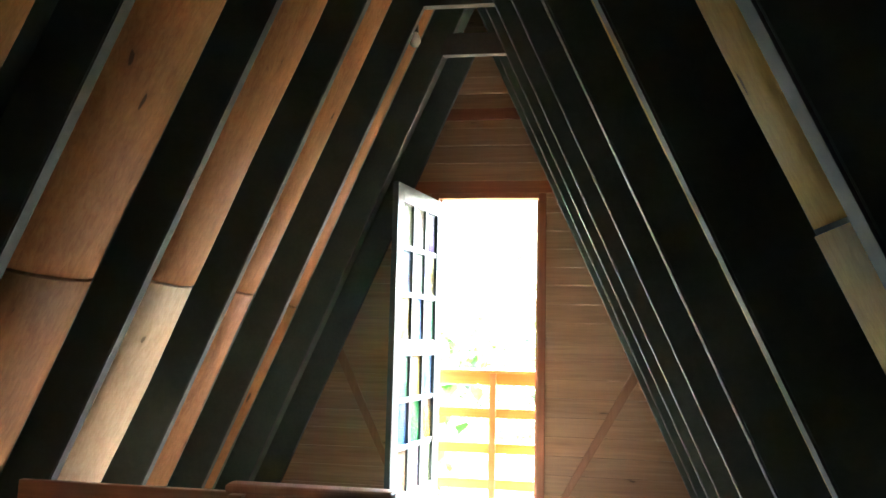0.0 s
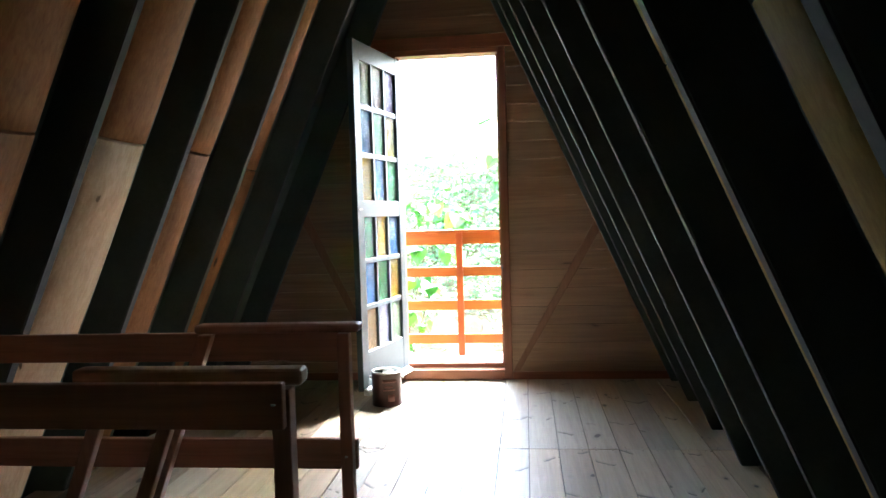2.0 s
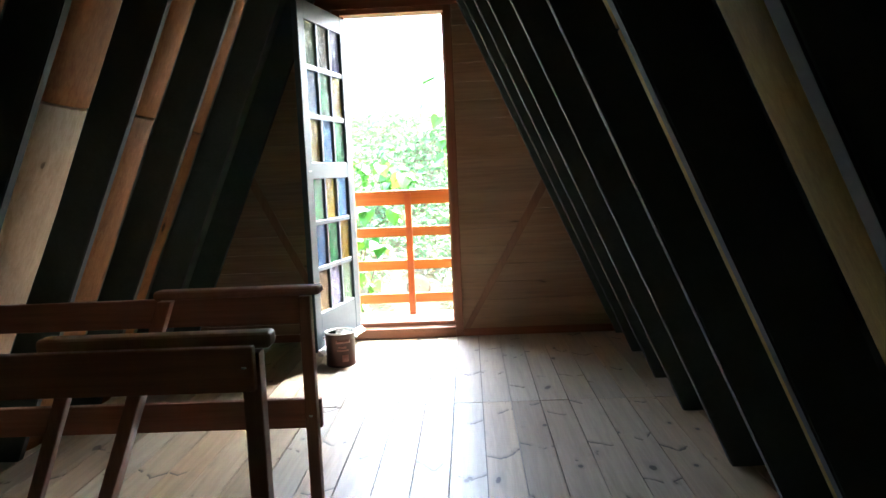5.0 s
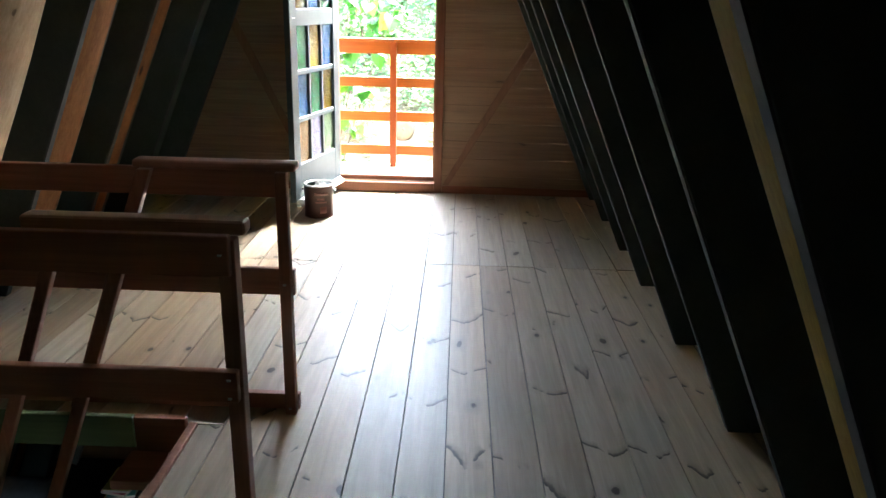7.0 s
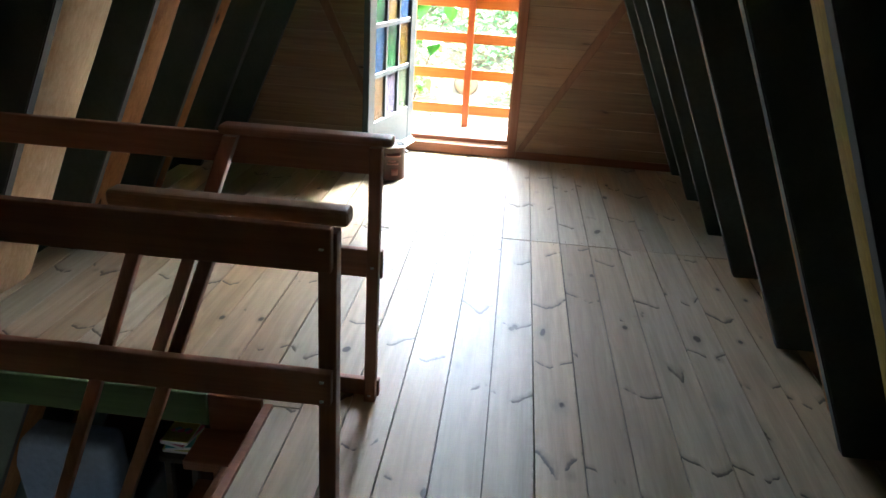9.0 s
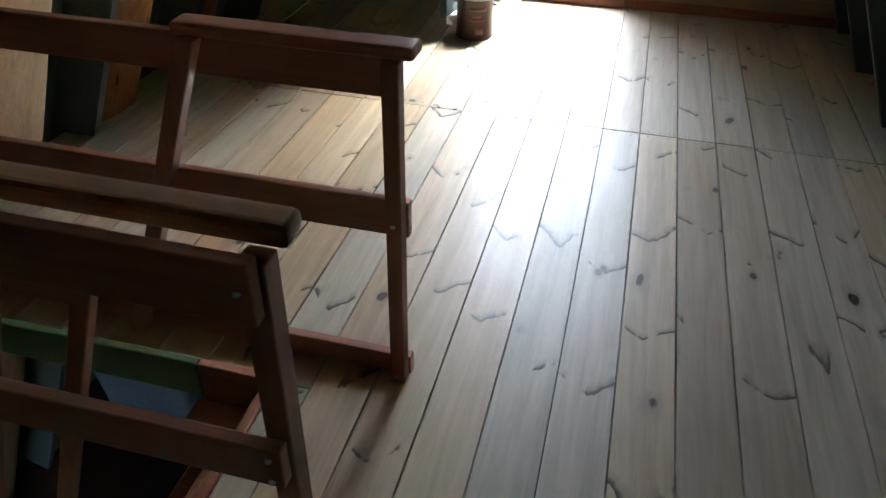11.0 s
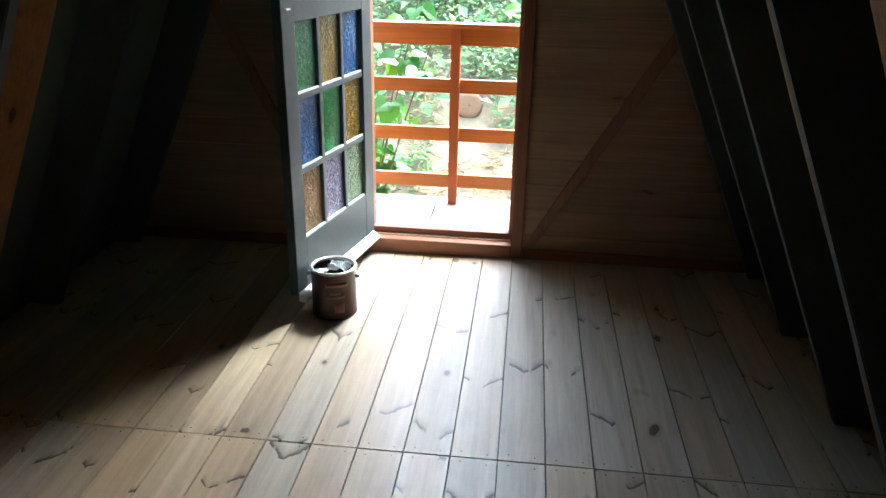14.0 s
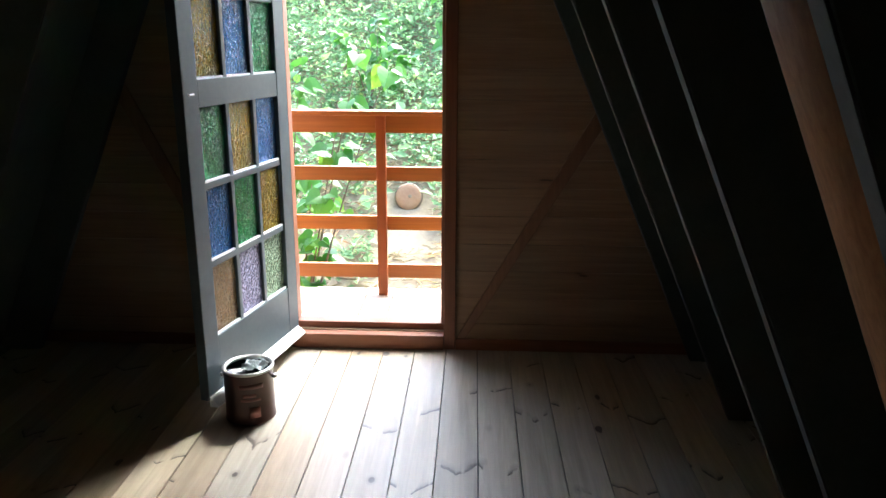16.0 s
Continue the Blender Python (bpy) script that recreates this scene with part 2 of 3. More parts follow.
LEAF = leafy("undergrowth_leaf", (0.095, 0.19, 0.07), (0.25, 0.39, 0.17), 0.5)
BIGLEAF = leafy("broad_leaf", (0.04, 0.13, 0.016), (0.10, 0.25, 0.03), 0.45)
STRAW = leafy("dry_straw", (0.30, 0.24, 0.13), (0.48, 0.40, 0.24), 0.2)
GLASS = {
    "amber": glass("amber_glass", (0.78, 0.50, 0.02)), "blue": glass("blue_glass", (0.05, 0.32, 0.90)),
    "green": glass("green_glass", (0.01, 0.52, 0.07)), "violet": glass("violet_glass", (0.30, 0.26, 0.85)),
    "clear": glass("clear_glass", (0.86, 0.88, 0.84), 0.25), "pale_green": glass("pale_green_glass", (0.55, 0.75, 0.50), 0.35),
    "brown": glass("brown_glass", (0.62, 0.42, 0.22), 0.35), "lilac": glass("lilac_glass", (0.62, 0.60, 0.88), 0.35)}


# ---- mesh helpers ----
def link(name, bm, mat, parent=None):
    bmesh.ops.recalc_face_normals(bm, faces=bm.faces)
    me = bpy.data.meshes.new(name)
    bm.to_mesh(me)
    bm.free()
    me.materials.append(mat)
    ob = new(name, me)
    if parent:
        ob.parent = parent
    return ob


def part(name, bm, mat, parent, label=""):
    ob = link(name, bm, mat, parent)
    if label:
        tagged(ob, label)
    return ob


def centred(ob):
    """Moves the object's origin to the middle of its mesh."""
    me = ob.data
    c = sum((v.co for v in me.vertices), Vector()) / len(me.vertices)
    me.transform(Matrix.Translation(-c))
    ob.location = ob.location + c
    return ob


def box(x0, x1, y0, y1, z0, z1, bevel=0.0, bm=None):
    own = bmesh.new()
    bmesh.ops.create_cube(own, size=1.0, matrix=Matrix.LocRotScale(((x0 + x1) / 2, (y0 + y1) / 2, (z0 + z1) / 2), None, (abs(x1 - x0), abs(y1 - y0), abs(z1 - z0))))
    if bevel:
        bmesh.ops.bevel(own, geom=own.edges[:], offset=bevel, segments=2, affect="EDGES", profile=0.5)
    return own


def prism(points, way, bevel=0.0):
    """A polygon swept along a vector."""
    bm = bmesh.new()
    low = [bm.verts.new(p) for p in points]
    high = [bm.verts.new(Vector(p) + Vector(way)) for p in points]
    bm.faces.new(low)
    bm.faces.new(high[::-1])
    for i in range(len(points)):
        j = (i + 1) % len(points)
        bm.faces.new((low[i], low[j], high[j], high[i]))
    if bevel:
        bmesh.ops.recalc_face_normals(bm, faces=bm.faces)
        bmesh.ops.bevel(bm, geom=bm.edges[:], offset=bevel, segments=2, affect="EDGES", profile=0.5)
    return bm


def sweep(rings, caps=True):
    """A skin over rings of points, all of one length."""
    bm = bmesh.new()
    vs = [[bm.verts.new(p) for p in r] for r in rings]
    n = len(rings[0])
    for a, b in zip(vs, vs[1:]):
        for i in range(n):
            j = (i + 1) % n
            f = bm.faces.new((a[i], a[j], b[j], b[i]))
            f.smooth = True
    if caps:
        bm.faces.new(vs[0])
        bm.faces.new(vs[-1][::-1])
    return bm


def lathe(profile, base, n=32, caps=False):
    rings = [[(base[0] + r * math.cos(2 * math.pi * i / n), base[1] + r * math.sin(2 * math.pi * i / n), base[2] + z) for i in range(n)] for r, z in profile]
    return sweep(rings, caps)


def thing(name, label, category, at=(0, 0, 0), kind="", group=""):
    ob = new(name)
    ob.empty_display_size = 0.1
    ob.location = at
    tagged(ob, label, category, group, kind)
    return ob


# ---- the frame of the roof ----
FOOT, LEAN = 1.38, 0.43          # inner rafter line: |x| = FOOT - LEAN * z
LOW, BACK, FRONT = -2.2, -6.3, 0.0
NORM = math.sqrt(1 + LEAN * LEAN)
RAFTERS = (-0.10, -0.74, -1.38, -2.01, -2.64, -3.26, -3.89, -4.52, -5.15, -5.78)

RAFTERS_EAST = (-0.08, -0.58, -1.13, -1.64, -2.26, -2.87, -3.43, -4.03, -4.58, -5.14, -5.72)


def slope(side, y, w, z):
    """A point on a roof side, w metres outside the inner rafter line."""
    if side > 0:
        # the east side is steeper by a little and draws in towards the back
        return Vector((1.402 + 0.01 * y - 0.442 * z + w / NORM, y, z + w * 0.442 / NORM))
    return Vector((-(FOOT - LEAN * z + w / NORM), y, z + w * LEAN / NORM))


def slab(side, y0, y1, w0, w1, z0, z1, bevel=0.0):
    pts = [slope(side, y0, w0, z0), slope(side, y1, w0, z0), slope(side, y1, w1, z0), slope(side, y0, w1, z0)]
    return prism(pts, slope(side, y0, w0, z1) - slope(side, y0, w0, z0), bevel)


def log_piece(side, y0, width, z0, z1, seed, rise=0.075):
    """A rounded log face, slightly uneven along its length."""
    rings = []
    n = 20
    for i in range(n + 1):
        z = z0 + (z1 - z0) * i / n
        ring = []
        for k in range(11):
            a = math.pi * k / 10
            wob = 1 + 0.07 * noise.noise(Vector((seed * 3.1, z * 1.7, k * 0.25)))
            y = y0 + width / 2 - math.cos(a) * width / 2 * wob
            ring.append(slope(side, y, 0.125 - rise * math.sin(a) ** 0.7 * wob, z))
        ring.append(slope(side, y0 + width, 0.17, z))
        ring.append(slope(side, y0, 0.17, z))
        rings.append(ring)
    return sweep(rings)


for side, word in ((-1, "west"), (1, "east")):
    # The unseen overhang past the gable is added to cut side light at the door.
    ceiling = link("roof_" + word, slab(side, BACK - 0.1, 0.85, 0.158, 0.22, LOW - 0.3, 3.66), ROOF_DARK)
    tagged(ceiling, "dark painted sloping roof boards of an A-frame", "ceiling", kind="structure")
    for n, y in enumerate(RAFTERS if side < 0 else RAFTERS_EAST):
        r = thing("rafter", "split log rafter with a dark grey painted edge board" if side < 0 else "dark edge board and log rafter of sloping roof", "rafter",
                  slope(side, y, 0.05, LOW), group="rafters " + word)
        inv = Matrix.Translation(-r.location)
        parts = [part("edge_board", slab(side, y, y + 0.038, 0.0, 0.156, LOW, 3.15, 0.003), ROOF_DARK, r, "near-black painted board"),
                 part("edge_strip", slab(side, y + 0.001, y + 0.037, -0.004, 0.0005, LOW, 3.15, 0.001), EDGE_GREY, r, "grey painted edge")]
        joint = 1.335 + 0.02 * math.sin(n * 2.3)
        rise = 0.107 if side < 0 else 0.100 if n == 4 else 0.092 if n == 7 else 0.088
        wide = 0.31 if side > 0 else 0.46 if n > 4 else 0.43 if n == 4 else 0.35 if n == 3 else 0.27
        if y < -0.2:
            if not (side < 0 and y > -1.0):
                parts.append(part("lower_log", log_piece(side, y + 0.04, wide, LOW, joint - 0.004, n * 2 + side, rise), LOG_YELLOW if side > 0 and n > 5 else LOG_PALE if side < 0 and n == 4 else LOG, r, "peeled log with dark knots"))
                parts.append(part("upper_log", log_piece(side, y + 0.042, wide - 0.005, joint + 0.004, 3.10, n * 2 + 1 + side, rise), LOG_YELLOW if side > 0 and n > 5 else LOG, r, "varnished log"))
        for p in parts:
            p.data.transform(inv)

# collar ties under the ridge
for y in RAFTERS[1:]:
    w = FOOT - LEAN * 2.80 + 0.03
    tie = link("collar_tie", prism([(-w, 0, 0), (w, 0, 0), (w - LEAN * 0.13, 0, 0.13), (-w + LEAN * 0.13, 0, 0.13)], (0, 0.045, 0), 0.003), EDGE_GREY)
    tie.location = (0, y + 0.0, 2.80)
    tagged(tie, "dark grey painted tie board under the ridge", "beam", group="collar ties")

# ---- gable wall with its door opening ----
OX0, OX1, OZ0, OZ1 = -0.295, 0.36, 0.10, 2.105
wall_north = link("wall_north", box(-2.6, 2.6, 0.024, 0.104, LOW - 0.3, -0.03), WALL_PINE)
tagged(wall_north, "gable wall of horizontal varnished pine boards", "wall", kind="structure")


def edge_at(z):
    return FOOT + 0.19 - LEAN * z


def wall_piece(name, x0, x1, z0, z1, y0, y1, mat, parent):
    """A board between two heights; an end given as None follows the roof."""
    pts = [(-edge_at(z0) if x0 is None else x0, y0, z0), (edge_at(z0) if x1 is None else x1, y0, z0),
           (edge_at(z1) if x1 is None else x1, y0, z1), (-edge_at(z1) if x0 is None else x0, y0, z1)]
    return part(name, prism(pts, (0, y1 - y0, 0)), mat, parent)


for a, b, z0, z1 in ((None, OX0, -0.03, OZ1), (OX1, None, -0.03, OZ1), (None, None, OZ1, 3.5)):
    wall_piece("backing", a, b, z0, z1, 0.024, 0.104, WALL_PINE, wall_north)
wall_piece("backing", OX0, OX1, -0.03, OZ0 - 0.03, 0.024, 0.104, WALL_PINE, wall_north)
STEP = 0.118
z = 0.0
row = 0
while z < 3.4:
    z1 = min(z + STEP, 3.45)
    spans = [(None, None)] if z >= OZ1 - 0.02 else [(None, OX0 - 0.002), (OX1 + 0.002, None)]
    for a, b in spans:
        if z < OZ1 < z1 and len(spans) == 2:
            z1 = OZ1
        o = wall_piece("board", a, b, z + 0.0009, z1 - 0.0009, 0.0 + 0.0012 * math.sin(row * 1.7), 0.026, WALL_PINE, wall_north)
        centred(o)
    z = z1
    row += 1

door_frame = thing("door_frame", "red-brown stained wooden door frame with raised sill", "door frame", (OX0, 0, 0), kind="structure")


def placed(name, bm, mat, parent, label=""):
    """A part whose mesh is given in world places."""
    bm.transform(Matrix.Translation(-parent.location))
    return part(name, bm, mat, parent, label)


placed("jamb", box(OX0 - 0.05, OX0 + 0.0, -0.012, 0.115, 0.0, OZ1 + 0.03, 0.003), TRIM_UP, door_frame)
placed("jamb", box(OX1, OX1 + 0.05, -0.012, 0.115, 0.0, OZ1 + 0.03, 0.003), TRIM_UP, door_frame)
placed("stop", box(OX1 - 0.014, OX1 + 0.001, 0.05, 0.112, 0.09, OZ1, 0.002), TRIM_UP, door_frame)
placed("stop", box(OX0 - 0.001, OX0 + 0.014, 0.05, 0.112, 0.09, OZ1, 0.002), TRIM_UP, door_frame)
placed("head", box(OX0, OX1, -0.012, 0.115, OZ1 - 0.004, OZ1 + 0.03, 0.003), TRIM, door_frame)
placed("sill", box(OX0, OX1, -0.022, 0.125, 0.0, 0.066, 0.004), TRIM, door_frame)
placed("sill_upstand", box(OX0, OX1, 0.045, 0.11, 0.0655, 0.098, 0.004), TRIM, door_frame)

trim = thing("trim", "red-brown stained trim boards on the gable", "trim", (0, 0, 0), kind="structure")
for z0, z1, y0 in ((2.135, 2.215, -0.016), (2.63, 2.71, -0.014)):
    w = edge_at(z0) - 0.06
    part("lintel_board", prism([(-w, y0, z0), (w, y0, z0), (w - LEAN * (z1 - z0), y0, z1), (-w + LEAN * (z1 - z0), y0, z1)], (0, 0.016, 0), 0.002), TRIM, trim)
part("brace", prism([(0.415, -0.016, 0.055), (0.455, -0.016, 0.055), (1.02, -0.016, 1.02), (0.97, -0.016, 1.05)], (0, 0.014, 0), 0.002), BRACE, trim)
part("brace", prism([(-0.415, -0.016, 0.055), (-0.455, -0.016, 0.055), (-0.97, -0.016, 1.09), (-0.92, -0.016, 1.12)], (0, 0.014, 0), 0.002), BRACE, trim)
part("skirting", box(0.412, 1.46, -0.015, -0.001, 0.0, 0.05, 0.002), TRIM, trim)
part("skirting", box(-1.46, -0.347, -0.015, -0.001, 0.0, 0.05, 0.002), TRIM, trim)

# back gable, unseen; its low opening is added to light the room below
wall_south = link("wall_south", prism([(-1.75, BACK - 0.1, -0.3), (1.75, BACK - 0.1, -0.3), (0.05, BACK - 0.1, 3.5), (-0.05, BACK - 0.1, 3.5)], (0, 0.1, 0)), WALL_PINE)
for x0, x1, z0, z1 in ((-2.6, -1.3, LOW - 0.3, -0.3), (-0.1, 2.6, LOW - 0.3, -0.3), (-1.3, -0.1, LOW - 0.3, LOW), (-1.3, -0.1, -0.75, -0.3)):
    part("lower_wall", box(x0, x1, BACK - 0.1, BACK, z0, z1), WALL_PINE, wall_south)
tagged(wall_south, "unseen pine back gable wall with a low opening added to light the room below", "wall", kind="structure")

# ---- door leaf, open inwards ----
hinge, far_end = Vector((-0.285, 0.0, 0.0)), Vector((-0.432, -0.672, 0.0))
leaf_turn = math.degrees(math.atan2(far_end.y - hinge.y, far_end.x - hinge.x))
leaf = thing("door_1", "open grey-blue door with small coloured glass panes", "door", kind="structure")
leaf.matrix_basis = pose(hinge.x, hinge.y, 0.0, 0, 0, leaf_turn)
LW, LZ0, LZ1, TH = 0.708, 0.085, 2.075, 0.036
STILE, TOP, BOTTOM, MID, BAR = 0.085, 0.085, 0.20, 0.075, 0.022
CUTS = (0.305, 0.570, 0.835, 1.085)
for x0, x1 in ((0, STILE), (LW - STILE, LW)):
    part("stile", box(x0, x1, -TH / 2, TH / 2, LZ0, LZ1, 0.003), DOOR_PAINT, leaf)
COL = (LW - 2 * STILE - 2 * BAR) / 3
lower = [(0.295 + i * 0.268, 0.295 + i * 0.268 + 0.246) for i in range(3)]
upper = [(1.165 + i * 0.276, 1.165 + i * 0.276 + 0.254) for i in range(3)]
for z0, z1 in ((LZ0, lower[0][0]), (lower[2][1], upper[0][0]), (upper[2][1], LZ1)):
    part("rail", box(STILE, LW - STILE, -TH / 2 + 0.001, TH / 2 - 0.001, z0, z1, 0.002), DOOR_PAINT, leaf)
for group in (lower, upper):
    for (a, b), (c, d) in zip(group, group[1:]):
        part("glazing_bar", box(STILE, LW - STILE, -TH / 2 + 0.004, TH / 2 - 0.004, b, c, 0.002), DOOR_PAINT, leaf)
    for k in (1, 2):
        x = STILE + k * COL + (k - 1) * BAR
        part("glazing_bar", box(x, x + BAR, -TH / 2 + 0.005, TH / 2 - 0.005, group[0][0], group[2][1], 0.002), DOOR_PAINT, leaf)
# from the lock side to the hinge, top row first
PANES = (("pale_green", "clear", "violet"), ("blue", "green", "amber"), ("amber", "blue", "green"),
         ("green", "amber", "blue"), ("blue", "green", "amber"), ("brown", "lilac", "pale_green"))
for r, (z0, z1) in enumerate((upper + [])[::-1] + lower[::-1]):
    for c in range(3):
        x1 = LW - STILE - c * (COL + BAR)
        o = part("pane", box(x1 - COL + 0.001, x1 - 0.001, -0.003, 0.003, z0 + 0.001, z1 - 0.001), GLASS[PANES[r][c]], leaf, PANES[r][c].replace("_", " ") + " hammered glass")
        centred(o)
        part("glazing_bead", box(x1 - COL + 0.001, x1 - 0.001, 0.004, 0.0125, z0 - 0.002, z0 + 0.007, 0.001), WHITE_STRIP, leaf, "white putty bead")
part("weather_strip", prism([(0.01, TH / 2, 0.10), (0.01, TH / 2 + 0.032, 0.075), (0.01, TH / 2 + 0.032, 0.064), (0.01, TH / 2 - 0.002, 0.064)], (LW - 0.012, 0, 0), 0.002), WHITE_STRIP, leaf, "white drip strip")
latch = part("latch_rod", box(LW - 0.055, LW - 0.025, TH / 2, TH / 2 + 0.008, 1.118, 1.124, 0.002), STEEL, leaf, "small steel latch pin")
for z in (0.35, 1.75):
    part("hinge", box(-0.012, 0.012, -TH / 2 - 0.006, -TH / 2 + 0.004, z, z + 0.08, 0.002), STEEL, leaf)

# ---- balcony ----
deck = thing("balcony_floor", "sun-bleached wooden balcony boards", "balcony", (0, 0.35, 0.04), kind="structure")
for i in range(18):
    x = -1.25 + i * 0.134
    placed("plank", box(x, x + 0.130, 0.126, 0.61 + 0.006 * math.sin(i * 2.9), 0.035, 0.062, 0.002), DECKWOOD, deck)
placed("joist", box(-1.2, 1.1, 0.45, 0.50, -0.10, 0.034, 0.003), DECKRAIL, deck)
railing = thing("balcony_railing", "orange stained wooden balcony railing with four boards", "railing", (0.035, 0.53, 0.062))
for x in (-1.12, 0.015, 1.0):
    placed("post", box(x, x + 0.046, 0.500, 0.535, 0.062, 0.945, 0.003), DECKRAIL_UP, railing)
for z0, z1 in ((0.862, 0.945), (0.632, 0.700), (0.388, 0.458), (0.142, 0.212)):
    placed("board", box(-1.15, 1.08, 0.536, 0.560, z0, z1, 0.003), DECKRAIL, railing)
placed("cap", box(-1.15, 1.08, 0.490, 0.575, 0.946, 0.968, 0.004), DECKRAIL, railing)

# ---- stairwell balustrades ----
WELL_X0, WELL_X1, WELL_Y0, WELL_Y1 = -1.47, -0.245, -3.40, -2.93


def leaning(y0, y1, x_top, z_top, z_bot, wide):
    """A baluster that leans like the roof."""
    dx = -0.375 * (z_top - z_bot)
    return prism([(x_top, y0, z_top), (x_top + wide, y0, z_top), (x_top + wide + dx, y0, z_bot), (x_top + dx, y0, z_bot)], (0, y1 - y0, 0), 0.003)


def cap_rail(x0, x1, y, z, w=0.05, h=0.034):
    bm = box(x0, x1, y, y + w, z, z + h)
    bmesh.ops.bevel(bm, geom=bm.edges[:], offset=0.012, segments=3, affect="EDGES", profile=0.6)
    return bm


far_rail = thing("stair_balustrade", "dark red-stained wooden balustrade at far edge of stairwell", "balustrade", (0.0, -2.80, 0.0), group="stair balustrades")
placed("post", box(0.004, 0.037, -2.835, -2.801, -0.034, 0.765, 0.003), REDWOOD_UP, far_rail)
placed("top_board", box(-1.03, 0.026, -2.80, -2.778, 0.685, 0.765, 0.003), REDWOOD, far_rail)
placed("middle_board", box(-1.16, 0.042, -2.80, -2.778, 0.385, 0.468, 0.003), REDWOOD, far_rail)
placed("bottom_board", box(-1.34, 0.042, -2.80, -2.776, -0.028, 0.052, 0.003), REDWOOD, far_rail)
placed("cap", cap_rail(-0.40, 0.062, -2.825, 0.7655, 0.06, 0.025), REDWOOD, far_rail, "worn rounded handrail piece")
placed("baluster", leaning(-2.834, -2.801, -0.385, 0.764, -0.06, 0.04), REDWOOD_UP, far_rail)
for x, z in ((0.02, 0.43), (0.02, 0.02), (-0.062, -0.022)):
    placed("bolt", lathe([(0.0, 0.0), (0.005, 0.0), (0.005, 0.004), (0.0, 0.004)], (x, -2.837, z), 10), STEEL, far_rail)

far_rail.location.y -= 0.024

near_rail = thing("stair_balustrade", "red-stained wooden balustrade with two leaning balusters", "balustrade", (0.0, -3.40, 0.0), group="stair balustrades")
placed("post", box(0.014, 0.052, -3.408, -3.37, -0.10, 0.745, 0.003), REDWOOD_UP, near_rail)
placed("top_board", box(-1.03, 0.046, -3.432, -3.409, 0.672, 0.762, 0.003), REDWOOD, near_rail)
placed("middle_board", box(-1.16, 0.046, -3.432, -3.409, 0.374, 0.450, 0.003), REDWOOD, near_rail)
placed("cap", cap_rail(-0.42, 0.066, -3.374, 0.744), CAPWOOD, near_rail, "worn rounded handrail piece")
for x in (-0.341, -0.192):
    placed("baluster", leaning(-3.408, -3.386, x, 0.744, -0.30, 0.030), REDWOOD_UP, near_rail)
for z in (0.72, 0.43, 0.385):
    placed("bolt", lathe([(0.0, 0.0), (0.005, 0.0), (0.005, 0.003), (0.0, 0.003)], (0.028, -3.434, z), 10), STEEL, near_rail)

# the well's edges and the top steps
well = thing("stairwell", "red and green painted boards lining the stairwell", "stairwell", (-0.8, -3.1, -0.1), kind="structure")
placed("edge_strip", box(-0.272, -0.2455, WELL_Y0, WELL_Y1, -0.12, 0.006, 0.003), TRIM, well, "red edge strip")
placed("fascia", box(-0.43, -0.274, -2.955, -2.932, -0.30, 0.03, 0.003), REDWOOD, well)
placed("landing_board", box(-0.445, -0.274, -3.11, -2.957, -0.112, -0.082, 0.004), REDWOOD, well, "red-brown landing board")
placed("landing_edge", box(-0.335, -0.274, -3.40, -3.112, -0.112, -0.082, 0.004), REDWOOD, well)
placed("green_beam", box(-1.50, -0.432, -2.957, -2.932, -0.075, 0.03, 0.004), GREEN_BEAM, well, "green painted beam")
placed("near_beam", box(-1.5, -0.246, -3.46, -3.42, -0.24, -0.03, 0.004), GREEN_BEAM, well)
stairs = thing("staircase", "steep red-stained wooden stair going down", "staircase", (-0.4, -3.1, LOW))
for i in range(10):
    x1 = -0.275 - 0.13 * i
    placed("tread", box(x1 - (0.15 if i else 0.20), x1, -3.36 if i else -3.12, -3.20 if i else -2.96, -0.30 - 0.19 * i, -0.268 - 0.19 * i, 0.004), TRIM, stairs)
for y in (-3.395, -3.195):
    placed("stringer", prism([(-0.275, y, -0.20), (-0.275, y, -0.36), (-1.56, y, LOW), (-1.70, y, LOW), (-0.42, y, -0.20)], (0, 0.03, 0), 0.003), TRIM, stairs)

# ---- paint can ----
can = thing("paint_can", "open dark red paint can with steel rim", "paint can", (-0.300, -0.625, 0.0))
R, H = 0.087, 0.192
part("body", lathe([(0.001, 0.0), (R - 0.004, 0.0), (R, 0.004), (R, 0.010), (R - 0.002, 0.013), (R - 0.002, H - 0.016), (R, H - 0.012), (R + 0.001, H - 0.004)], (0, 0, 0), 40), CAN_RED, can)
part("rim", lathe([(R + 0.001, H - 0.005), (R + 0.003, H), (R, H + 0.004), (R - 0.010, H + 0.003), (R - 0.013, H - 0.003), (R - 0.012, H - 0.008)], (0, 0, 0), 40), STEEL, can, "bright steel rim")
part("paint", lathe([(0.001, H - 0.030), (R - 0.006, H - 0.028), (R - 0.005, H - 0.012)], (0, 0, 0), 40), DARK_PAINT, can, "dark inside with paint")
for s in (-1, 1):
    part("handle_lug", lathe([(0.0, -0.006), (0.010, -0.006), (0.010, 0.006), (0.0, 0.006)], (s * (R + 0.004), 0.0, H - 0.035), 12), STEEL, can)
bm = bmesh.new()
bmesh.ops.create_grid(bm, x_segments=14, y_segments=10, size=0.5)
for v in bm.verts:
    v.co = Vector((v.co.x * 0.085 + 0.022, v.co.y * 0.07 + 0.02, H - 0.006 + 0.022 * noise.noise(Vector((v.co.x * 5, v.co.y * 5, 2)))))
rag = part("crumpled_sheet", bm, RAG, can, "crumpled pale plastic inside the can")


